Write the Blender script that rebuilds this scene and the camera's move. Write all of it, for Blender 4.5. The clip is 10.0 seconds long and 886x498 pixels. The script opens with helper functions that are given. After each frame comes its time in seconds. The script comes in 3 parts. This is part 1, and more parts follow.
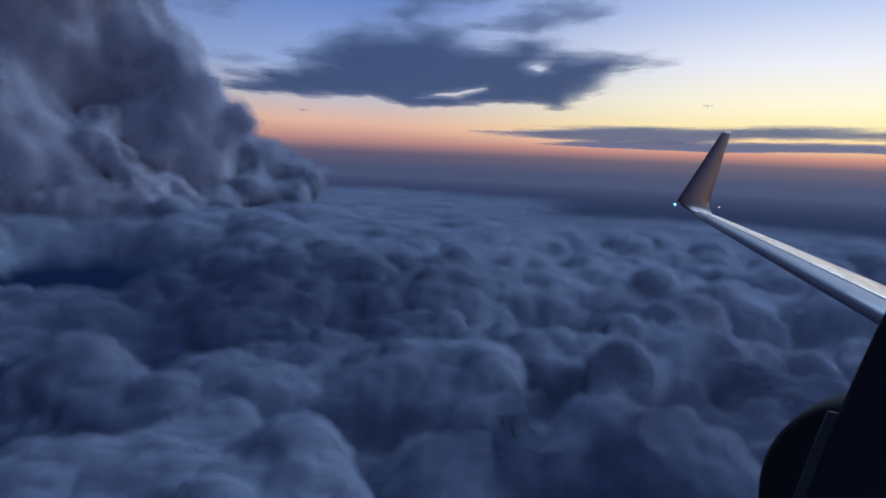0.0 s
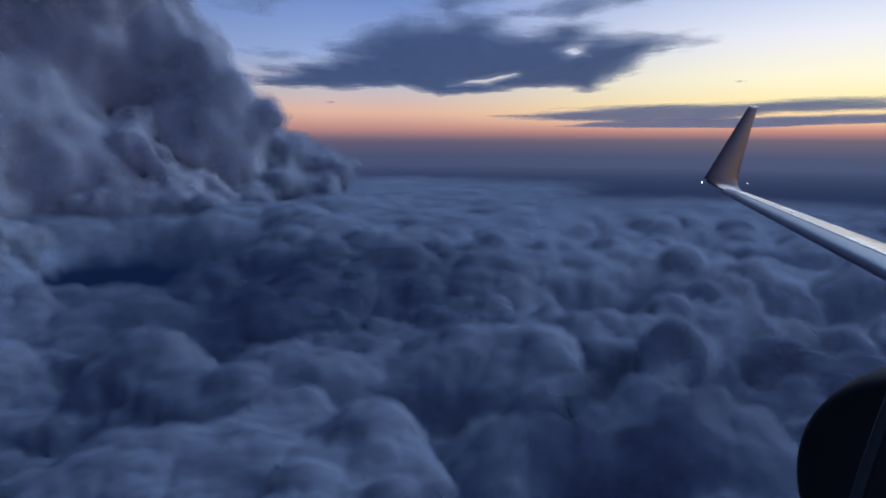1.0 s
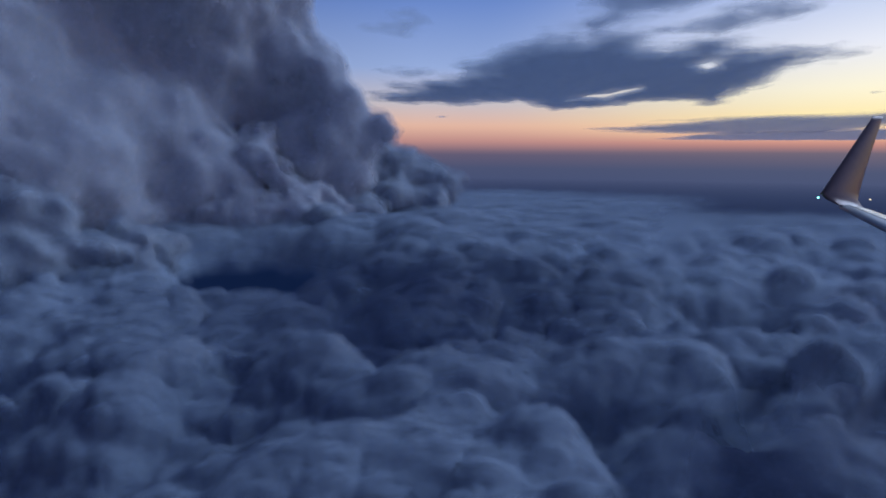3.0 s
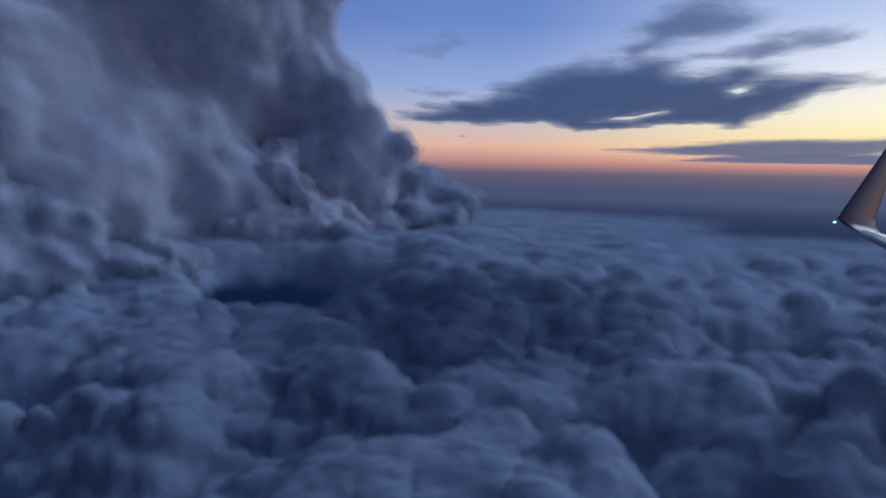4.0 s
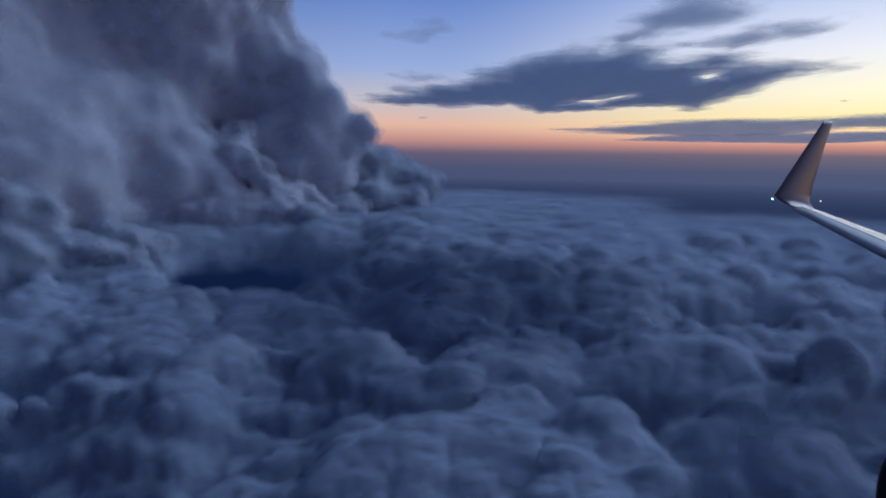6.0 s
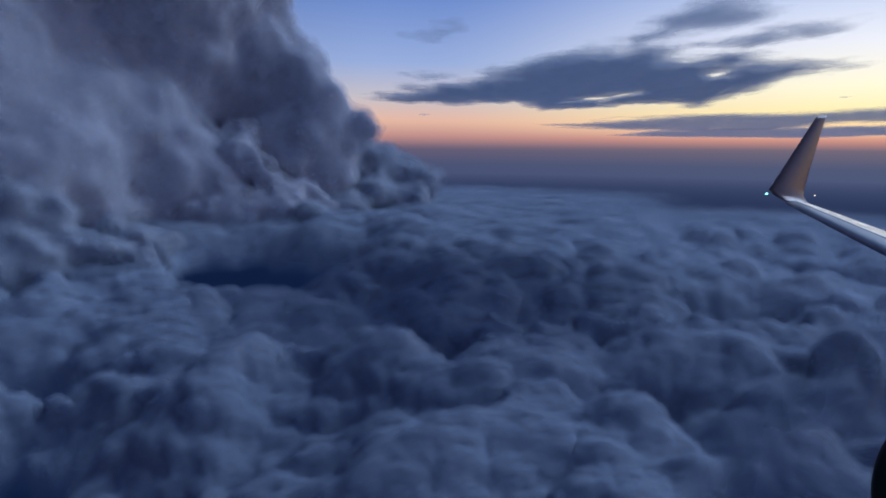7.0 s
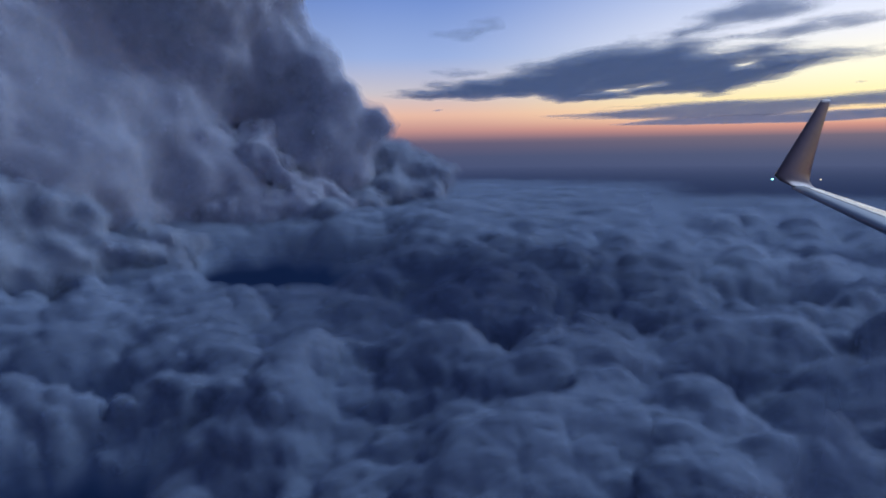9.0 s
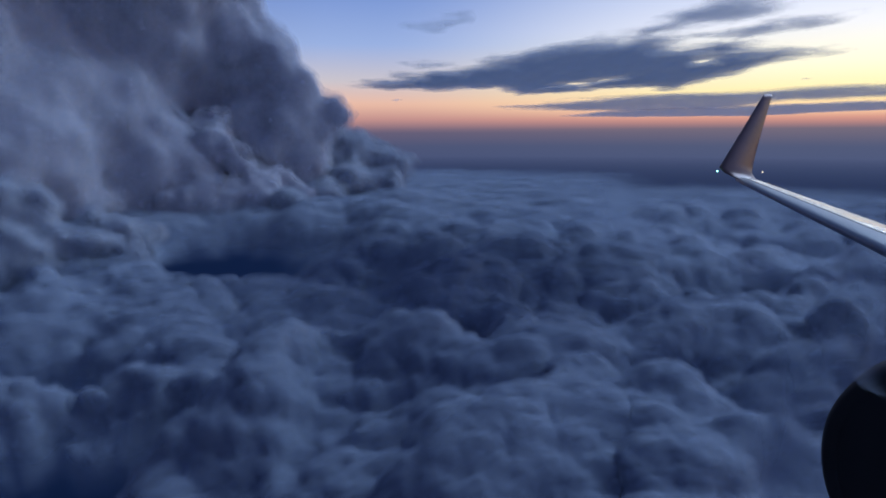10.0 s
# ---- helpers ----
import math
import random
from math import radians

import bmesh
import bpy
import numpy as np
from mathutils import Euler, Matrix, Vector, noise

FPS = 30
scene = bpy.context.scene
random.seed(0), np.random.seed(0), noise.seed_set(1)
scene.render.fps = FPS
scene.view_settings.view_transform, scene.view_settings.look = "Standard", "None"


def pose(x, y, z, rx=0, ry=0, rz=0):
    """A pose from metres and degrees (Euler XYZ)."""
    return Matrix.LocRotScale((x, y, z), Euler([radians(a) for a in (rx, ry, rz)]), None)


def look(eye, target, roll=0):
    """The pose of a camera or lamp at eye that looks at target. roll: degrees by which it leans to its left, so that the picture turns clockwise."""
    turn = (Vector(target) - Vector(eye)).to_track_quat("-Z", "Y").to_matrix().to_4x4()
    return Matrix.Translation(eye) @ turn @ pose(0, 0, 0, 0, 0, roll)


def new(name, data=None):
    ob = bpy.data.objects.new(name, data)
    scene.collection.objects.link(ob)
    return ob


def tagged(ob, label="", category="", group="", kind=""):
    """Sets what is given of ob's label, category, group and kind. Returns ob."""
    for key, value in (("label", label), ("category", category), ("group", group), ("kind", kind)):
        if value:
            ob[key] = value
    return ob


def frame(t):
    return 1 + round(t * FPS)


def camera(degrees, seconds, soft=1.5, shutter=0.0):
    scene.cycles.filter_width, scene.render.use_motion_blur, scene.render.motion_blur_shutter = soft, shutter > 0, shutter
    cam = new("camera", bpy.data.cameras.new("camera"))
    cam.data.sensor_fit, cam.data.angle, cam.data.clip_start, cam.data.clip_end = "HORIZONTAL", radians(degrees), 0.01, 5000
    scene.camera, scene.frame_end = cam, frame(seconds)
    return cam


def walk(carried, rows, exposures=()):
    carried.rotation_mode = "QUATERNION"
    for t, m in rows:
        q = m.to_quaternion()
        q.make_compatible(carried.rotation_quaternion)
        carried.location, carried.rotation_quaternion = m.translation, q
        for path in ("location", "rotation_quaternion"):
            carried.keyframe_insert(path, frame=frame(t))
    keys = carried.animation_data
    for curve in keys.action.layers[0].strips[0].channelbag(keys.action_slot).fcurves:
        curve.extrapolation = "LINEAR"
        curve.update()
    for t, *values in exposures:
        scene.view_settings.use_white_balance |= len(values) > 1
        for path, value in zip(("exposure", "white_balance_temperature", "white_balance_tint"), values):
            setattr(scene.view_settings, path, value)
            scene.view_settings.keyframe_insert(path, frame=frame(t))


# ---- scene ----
cam = camera(65.5, 10.0, soft=1.8)
scene.cycles.transparent_max_bounces = 96
METRES, EYE, TILT, LEAN, TURN = 0.6, 0.0, -8.5, -1.2, 0.0
ROWS = [
    (0.0, 0.0, 0.0, 0.0, -0.02, 0.91, -1.47),
    (0.5, -0.0464, -0.02, 0.001, 0.37, -0.37, 0.93),
    (1.0, -0.0929, -0.0445, -0.0003, 2.0, -0.19, 0.49),
    (1.5, -0.1364, -0.0674, -0.0002, 2.81, -0.06, 0.69),
    (2.0, -0.1789, -0.092, -0.0006, 7.17, -0.25, 0.14),
    (3.5, -0.3052, -0.1585, -0.0027, 10.01, 1.78, -1.04),
    (4.0, -0.3491, -0.1823, -0.0015, 10.63, 2.31, -1.78),
    (4.5, -0.3923, -0.2073, -0.0012, 11.63, 2.11, -2.2),
    (5.0, -0.4291, -0.2294, -0.0013, 12.76, 1.74, -1.88),
    (5.5, -0.4738, -0.2544, -0.0004, 7.54, 1.16, -1.52),
    (7.0, -0.6173, -0.334, 0.0077, 5.91, 0.46, -0.47),
    (7.5, -0.6624, -0.3573, 0.0077, 6.71, 0.66, -0.03),
    (8.0, -0.706, -0.3801, 0.0087, 7.13, 0.53, 0.57),
    (8.5, -0.7456, -0.4036, 0.0103, 6.65, 0.21, 0.81),
    (9.0, -0.7905, -0.4278, 0.0097, 6.22, -0.0, 1.08),
    (9.5, -0.8315, -0.4495, 0.0117, 5.8, -0.14, 1.26),
    (10.0, -0.876, -0.4785, 0.0141, 2.24, -0.94, 1.02),
]
walk(cam, [(t, pose(0, 0, EYE, TILT, LEAN, TURN) @ pose(METRES * x, METRES * y, METRES * z, 90 + pitch, roll, yaw)) for t, x, y, z, yaw, pitch, roll in ROWS],
     exposures=[(0.0, 0.06), (4.5, 0.09), (7.0, 0.12), (10.0, 0.18)])

U = METRES                                  # the unit of the cloud plan: one flight path
MID = np.array((-0.43, -0.23, 0.024))       # the middle of the path, in units


# ---- world and sun ----
def rgb(r, g, b):
    """Linear colour from display values 0 to 255."""
    return tuple(((c / 255 + 0.055) / 1.055) ** 2.4 if c > 10 else c / 3294 for c in (r, g, b)) + (1.0,)


def tree(owner):
    owner.use_nodes = True
    t = owner.node_tree
    t.nodes.clear()

    def add(kind, **values):
        n = t.nodes.new(kind)
        for key, value in values.items():
            n.inputs[key.replace("_", " ")].default_value = value
        return n
    return t, add, t.links.new


def ramp(node, stops, mode="LINEAR"):
    cr = node.color_ramp
    cr.interpolation = mode
    while len(cr.elements) > 1:
        cr.elements.remove(cr.elements[-1])
    cr.elements[0].position, cr.elements[0].color = stops[0]
    for p, c in stops[1:]:
        cr.elements.new(p).color = c


def calc(t, op, a, b=None, c=None, clamp=False):
    n = t.nodes.new("ShaderNodeMath")
    n.operation, n.use_clamp = op, clamp
    for socket, v in zip(n.inputs, (a, b, c)):
        if v is None:
            continue
        if isinstance(v, (int, float)):
            socket.default_value = v
        else:
            t.links.new(v, socket)
    return n.outputs[0]


def elev(deg):
    """Place on the sky's ramp of an elevation in degrees."""
    return (math.sin(radians(deg)) + 0.2) / 1.2


GLOW_AZIMUTH = -48.0
world = bpy.data.worlds.new("dusk_sky")
scene.world = world
wt, wadd, wlink = tree(world)
coord = wadd("ShaderNodeTexCoord")
split = wadd("ShaderNodeSeparateXYZ")
wlink(coord.outputs["Generated"], split.inputs[0])
height = calc(wt, "MULTIPLY_ADD", split.outputs[2], 1 / 1.2, 0.2 / 1.2)
side = calc(wt, "ADD", calc(wt, "MULTIPLY", split.outputs[0], -math.sin(radians(GLOW_AZIMUTH))), calc(wt, "MULTIPLY", split.outputs[1], math.cos(radians(GLOW_AZIMUTH))))
glow = wadd("ShaderNodeMapRange", From_Min=0.56, From_Max=0.98, To_Min=0.0, To_Max=1.0)
glow.interpolation_type = "SMOOTHSTEP"
wlink(side, glow.inputs[0])
away = wadd("ShaderNodeMapRange", From_Min=-0.7, From_Max=0.5, To_Min=0.0, To_Max=1.0)
wlink(side, away.inputs[0])
bright, dim, back = (wadd("ShaderNodeValToRGB") for _ in range(3))
ramp(bright, [(elev(-10), rgb(60, 73, 112)), (elev(-3), rgb(69, 82, 118)), (elev(-0.9), rgb(78, 86, 116)), (elev(0.4), rgb(112, 102, 118)), (elev(1.1), rgb(204, 142, 130)),
              (elev(1.8), rgb(246, 204, 162)), (elev(3), rgb(255, 236, 172)), (elev(5), rgb(255, 247, 215)), (elev(8), rgb(236, 238, 246)), (elev(12), rgb(190, 206, 240)),
              (elev(28), rgb(132, 146, 182)), (elev(50), rgb(80, 97, 142)), (elev(80), rgb(54, 74, 122))])
ramp(dim, [(elev(-10), rgb(58, 70, 110)), (elev(-3), rgb(64, 77, 114)), (elev(-1), rgb(73, 81, 113)), (elev(0.2), rgb(98, 90, 114)), (elev(1.2), rgb(186, 138, 134)),
           (elev(2.4), rgb(222, 178, 158)), (elev(4.2), rgb(192, 186, 194)), (elev(7), rgb(146, 168, 214)), (elev(12), rgb(104, 134, 198)),
           (elev(28), rgb(72, 90, 140)), (elev(50), rgb(58, 75, 118)), (elev(80), rgb(54, 74, 122))])
ramp(back, [(elev(-10), rgb(14, 19, 38)), (elev(0), rgb(16, 21, 42)), (elev(8), rgb(22, 26, 50)), (elev(20), rgb(38, 42, 70)), (elev(40), rgb(44, 56, 94)), (elev(80), rgb(54, 74, 122))])
for n in (bright, dim, back):
    wlink(height, n.inputs[0])
mix_a, mix_b = wadd("ShaderNodeMix"), wadd("ShaderNodeMix")
for m in (mix_a, mix_b):
    m.data_type = "RGBA"
wlink(away.outputs[0], mix_a.inputs[0]), wlink(back.outputs[0], mix_a.inputs[6]), wlink(dim.outputs[0], mix_a.inputs[7])
wlink(glow.outputs[0], mix_b.inputs[0]), wlink(mix_a.outputs[2], mix_b.inputs[6]), wlink(bright.outputs[0], mix_b.inputs[7])
ground = wadd("ShaderNodeBackground", Strength=1.0)
wlink(mix_b.outputs[2], ground.inputs[0])
wlink(ground.outputs[0], wadd("ShaderNodeOutputWorld").inputs[0])

sun = new("sun", bpy.data.lights.new("sun", "SUN"))
SUN_HEIGHT, SUN_AZIMUTH = radians(44), radians(-49)
sun.data.energy, sun.data.angle, sun.data.color = 1.5, radians(44), (0.50, 0.70, 1.0)
sun.matrix_world = look((0, 0, 0), (math.cos(SUN_HEIGHT) * math.sin(SUN_AZIMUTH), -math.cos(SUN_HEIGHT) * math.cos(SUN_AZIMUTH), -math.sin(SUN_HEIGHT)))


# ---- materials ----
def material(name):
    m = bpy.data.materials.new(name)
    t, add, link = tree(m)
    return m, t, add, link


def cloud_material(name, pale, deep, size, thins=True):
    """Water cloud: pale and quite rough, with a slow and a finer change of tone; it thins out where its cover ends."""
    m, t, add, link = material(name)
    where, dens = add("ShaderNodeTexCoord"), add("ShaderNodeAttribute")
    dens.attribute_name = "cover"
    slow, fine = add("ShaderNodeTexNoise", Scale=0.9 / size, Detail=4.0), add("ShaderNodeTexNoise", Scale=9.0 / size, Detail=6.0, Roughness=0.62)
    for n in (slow, fine):
        link(where.outputs["Object"], n.inputs["Vector"])
    tone = add("ShaderNodeMix")
    tone.data_type = "RGBA"
    tone.inputs[6].default_value, tone.inputs[7].default_value = (*deep, 1), (*pale, 1)
    body = add("ShaderNodeBsdfPrincipled", Roughness=1.0)
    body.inputs["Specular IOR Level"].default_value = 0.0
    link(calc(t, "ADD", calc(t, "MULTIPLY", slow.outputs[0], 0.7), calc(t, "MULTIPLY", fine.outputs[0], 0.3)), tone.inputs[0])
    link(tone.outputs[2], body.inputs["Base Color"])
    if thins:
        link(dens.outputs["Fac"], body.inputs["Alpha"])
    link(body.outputs[0], add("ShaderNodeOutputMaterial").inputs[0])
    return m


def skin_material(name, colour, grain, hide=0.45):
    """One skin of a cloud's soft outside: frayed mist that hides more where its cover is greater."""
    m, t, add, link = material(name)
    where, dens, rim = add("ShaderNodeAttribute"), add("ShaderNodeAttribute"), add("ShaderNodeAttribute")
    where.attribute_name, dens.attribute_name, rim.attribute_name = "flow", "cover", "thin"
    fray = add("ShaderNodeTexNoise", Scale=grain, Detail=4.0, Roughness=0.55)
    link(where.outputs["Vector"], fray.inputs["Vector"])
    over = calc(t, "ADD", calc(t, "MULTIPLY_ADD", fray.outputs[0], 1.8, -0.9), dens.outputs["Fac"], clamp=True)
    body = add("ShaderNodeBsdfPrincipled", Roughness=1.0)
    body.inputs["Base Color"].default_value = (*colour, 1)
    body.inputs["Specular IOR Level"].default_value = 0.0
    link(calc(t, "MULTIPLY", over, calc(t, "MULTIPLY", rim.outputs["Fac"], hide)), body.inputs["Alpha"])
    link(body.outputs[0], add("ShaderNodeOutputMaterial").inputs[0])
    return m


def plain_material(name, colour, rough, metal=0.0, grain=30.0, spread=0.12, coat=0.0, gloss=0.5):
    m, t, add, link = material(name)
    where = add("ShaderNodeTexCoord")
    speck, stain = add("ShaderNodeTexNoise", Scale=grain, Detail=4.0), add("ShaderNodeTexNoise", Scale=1.3, Detail=3.0)
    for n in (speck, stain):
        link(where.outputs["Object"], n.inputs["Vector"])
    tone = add("ShaderNodeMix")
    tone.data_type = "RGBA"
    tone.inputs[6].default_value = (*[c * (1 - spread) for c in colour], 1)
    tone.inputs[7].default_value = (*[min(1, c * (1 + spread)) for c in colour], 1)
    body = add("ShaderNodeBsdfPrincipled", Metallic=metal)
    body.inputs["Coat Weight"].default_value, body.inputs["Specular IOR Level"].default_value = coat, gloss
    link(calc(t, "MULTIPLY_ADD", stain.outputs[0], 0.25, rough - 0.12), body.inputs["Roughness"])
    link(calc(t, "ADD", calc(t, "MULTIPLY", speck.outputs[0], 0.5), calc(t, "MULTIPLY", stain.outputs[0], 0.5)), tone.inputs[0])
    link(tone.outputs[2], body.inputs["Base Color"])
    link(body.outputs[0], add("ShaderNodeOutputMaterial").inputs[0])
    return m


def veil_material(name, colour, size, most):
    """Thin cloud that lets some light through: its cover, broken up by streaks of noise, sets how much it hides."""
    m, t, add, link = material(name)
    where, dens = add("ShaderNodeTexCoord"), add("ShaderNodeAttribute")
    dens.attribute_name = "cover"
    stretch = add("ShaderNodeMapping")
    stretch.inputs["Scale"].default_value = (0.75, 0.75, 1.0)
    stretch.inputs["Rotation"].default_value = (0.0, 0.0, 0.3)
    n1 = add("ShaderNodeTexNoise", Scale=5.0 / size, Detail=8.0, Roughness=0.62)
    link(where.outputs["Object"], stretch.inputs[0]), link(stretch.outputs[0], n1.inputs["Vector"])
    mixed = calc(t, "ADD", dens.outputs["Fac"], calc(t, "MULTIPLY_ADD", n1.outputs[0], 1.2, -0.6))
    cover = add("ShaderNodeMapRange", From_Min=0.08, From_Max=0.92, To_Min=0.0, To_Max=most)
    cover.interpolation_type = "SMOOTHSTEP"
    link(mixed, cover.inputs[0])
    matt, lit, both, clear, out = add("ShaderNodeBsdfDiffuse"), add("ShaderNodeBsdfTranslucent"), add("ShaderNodeMixShader"), add("ShaderNodeBsdfTransparent"), add("ShaderNodeMixShader")
    matt.inputs[0].default_value = lit.inputs[0].default_value = (*colour, 1)
    link(matt.outputs[0], both.inputs[1]), link(lit.outputs[0], both.inputs[2])
    link(cover.outputs[0], out.inputs[0]), link(clear.outputs[0], out.inputs[1]), link(both.outputs[0], out.inputs[2])
    link(out.outputs[0], add("ShaderNodeOutputMaterial").inputs[0])
    return m


CLOUD = cloud_material("bank_cloud", (0.425, 0.48, 0.59), (0.36, 0.415, 0.515), U)
LOW_CLOUD = cloud_material("deck_cloud", (0.48, 0.535, 0.64), (0.41, 0.47, 0.57), 40 * U)
TOWER = cloud_material("tower_cloud", (0.77, 0.765, 0.84), (0.70, 0.71, 0.79), 2 * U, thins=False)
# darker tone of the tower's cloud: shade at foot and shoulder put into colour
SHADED_BILLOWS = cloud_material("shaded_billow_cloud", (0.51, 0.55, 0.64), (0.45, 0.50, 0.59), 2 * U, thins=False)
FRINGE = skin_material("cloud_skin", (0.425, 0.48, 0.59), 26)
LOW_FRINGE = skin_material("low_cloud_skin", (0.48, 0.535, 0.64), 26)
SHROUD = skin_material("tower_skin", (0.75, 0.755, 0.83), 26)
# mist in the same darkened tone, with the shade in its colour
SHADED_MIST = skin_material("shaded_skin", (0.51, 0.55, 0.64), 26)
VEIL = veil_material("veil_cloud", (0.60, 0.66, 0.78), U, 0.86)
STREAK = veil_material("streak_cloud", (0.66, 0.72, 0.84), U, 0.62)
WISP = veil_material("wispy_cloud", (0.84, 0.88, 0.95), U, 0.42)
STRATUS = veil_material("far_stratus", (0.84, 0.82, 0.88), 30 * U, 0.72)
SEA = plain_material("dark_haze_sheet", (0.018, 0.036, 0.085), 0.9, grain=0.01, gloss=0.0)
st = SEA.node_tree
# distance haze imitated: the sheet turns clear far off and the sky shows
far_off, haze_fade = st.nodes.new("ShaderNodeVectorMath"), st.nodes.new("ShaderNodeMapRange")
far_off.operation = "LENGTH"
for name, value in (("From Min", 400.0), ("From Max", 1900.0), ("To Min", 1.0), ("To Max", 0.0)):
    haze_fade.inputs[name].default_value = value
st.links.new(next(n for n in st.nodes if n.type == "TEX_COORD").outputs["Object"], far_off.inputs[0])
st.links.new(far_off.outputs["Value"], haze_fade.inputs[0])
st.links.new(haze_fade.outputs[0], next(n for n in st.nodes if n.type == "BSDF_PRINCIPLED").inputs["Alpha"])
PAINT = plain_material("grey_paint", (0.20, 0.23, 0.29), 0.36, coat=0.2)
WINGLET = plain_material("winglet_paint", (0.20, 0.13, 0.125), 0.34, metal=0.55, grain=6.0, spread=0.25, coat=0.3)
METAL = plain_material("polished_metal", (0.90, 0.83, 0.72), 0.24, metal=1.0)
SEAM = plain_material("dark_seam", (0.05, 0.05, 0.06), 0.6)
# near-black base: the shade on cowling and window surround put into the colour
UNLIT_BLACK = plain_material("unlit_black", (0.012, 0.012, 0.014), 0.7)
TRIM = plain_material("window_trim", (0.045, 0.045, 0.052), 0.6)


# ---- mesh helpers ----
def part(name, data, mat, parent=None, label=""):
    """Links a mesh as one object under a thing or a part."""
    if isinstance(data, bmesh.types.BMesh):
        me = bpy.data.meshes.new(name)
        data.to_mesh(me)
        data.free()
    else:
        me = data
    me.materials.append(mat)
    ob = new(name, me)
    ob.parent = parent
    return tagged(ob, label) if label else ob


def mesh_of(name, verts, faces, smooth=True, density=None, flow=None, thin=None):
    me = bpy.data.meshes.new(name)
    verts, faces = np.asarray(verts, dtype=np.float32), np.asarray(faces, dtype=np.int32)
    k = faces.shape[1]
    me.vertices.add(len(verts)), me.loops.add(faces.size), me.polygons.add(len(faces))
    me.vertices.foreach_set("co", verts.ravel())
    me.loops.foreach_set("vertex_index", faces.ravel())
    me.polygons.foreach_set("loop_start", np.arange(0, faces.size, k, dtype=np.int32))
    me.polygons.foreach_set("use_smooth", np.full(len(faces), smooth))
    if density is not None:
        me.attributes.new("cover", "FLOAT", "POINT").data.foreach_set("value", np.asarray(density, dtype=np.float32))
    if thin is not None:
        me.attributes.new("thin", "FLOAT", "POINT").data.foreach_set("value", np.asarray(thin, dtype=np.float32))
    if flow is not None:
        me.attributes.new("flow", "FLOAT_VECTOR", "POINT").data.foreach_set("vector", np.asarray(flow, dtype=np.float32).ravel())
    me.update(calc_edges=True)
    return me


def grid_faces(rows, cols, wrap=False):
    i, j = np.meshgrid(np.arange(rows - 1), np.arange(cols if wrap else cols - 1), indexing="ij")
    a, b = i * cols + j, i * cols + (j + 1) % cols
    return np.stack([a, b, b + cols, a + cols], -1).reshape(-1, 4)


def hashed(ix, iy, iz):
    h = (ix * 73856093) ^ (iy * 19349663) ^ (iz * 83492791)
    h = (h ^ (h >> 13)) * 1274126177
    return ((h ^ (h >> 16)) & 0xFFFF) / 65535.0


def smooth_noise(p):
    """Gradient noise, about -1 to 1, at an array of points."""
    base = np.floor(p).astype(np.int64)
    f = p - base
    w = f * f * f * (f * (f * 6 - 15) + 10)
    out = 0.0
    for dx in (0, 1):
        for dy in (0, 1):
            for dz in (0, 1):
                c = base + np.array((dx, dy, dz))
                a = hashed(c[..., 0], c[..., 1], c[..., 2]) * 2 * np.pi
                s = hashed(c[..., 0] + 57, c[..., 1] - 31, c[..., 2] + 11) * 2 - 1
                r = np.sqrt(1 - s * s)
                d = f - np.array((dx, dy, dz))
                dot = d[..., 0] * r * np.cos(a) + d[..., 1] * r * np.sin(a) + d[..., 2] * s
                k = (w[..., 0] if dx else 1 - w[..., 0]) * (w[..., 1] if dy else 1 - w[..., 1]) * (w[..., 2] if dz else 1 - w[..., 2])
                out = out + k * dot
    return out * 1.5


def heads(p, sharp=7.0):
    """Rounded heads packed side by side, 0 in the creases to 1 on top, at an array of points."""
    base = np.floor(p - 0.5).astype(np.int64)
    total = 0.0
    for dx in (0, 1):
        for dy in (0, 1):
            for dz in (0, 1):
                c = base + np.array((dx, dy, dz))
                x, y, z = c[..., 0], c[..., 1], c[..., 2]
                jx, jy, jz = hashed(x, y, z), hashed(x + 71, y - 13, z + 5), hashed(x - 29, y + 47, z - 91)
                d2 = (p[..., 0] - x - 0.15 - 0.7 * jx) ** 2 + (p[..., 1] - y - 0.15 - 0.7 * jy) ** 2 + (p[..., 2] - z - 0.15 - 0.7 * jz) ** 2
                total = total + np.exp(-sharp * d2)
    return np.clip(1 + np.log(total + 1e-6) / sharp, 0, 1.2)


def warped(p, amount):
    return p + amount * np.stack([smooth_noise(p * 1.3), smooth_noise(p * 1.3 + 19), smooth_noise(p * 1.3 - 37)], -1)


def fade(a, b, x):
    s = np.clip((x - a) / (b - a), 0, 1)
    return s * s * (3 - 2 * s)


# ---- cloud deck ----
DECK = -0.80
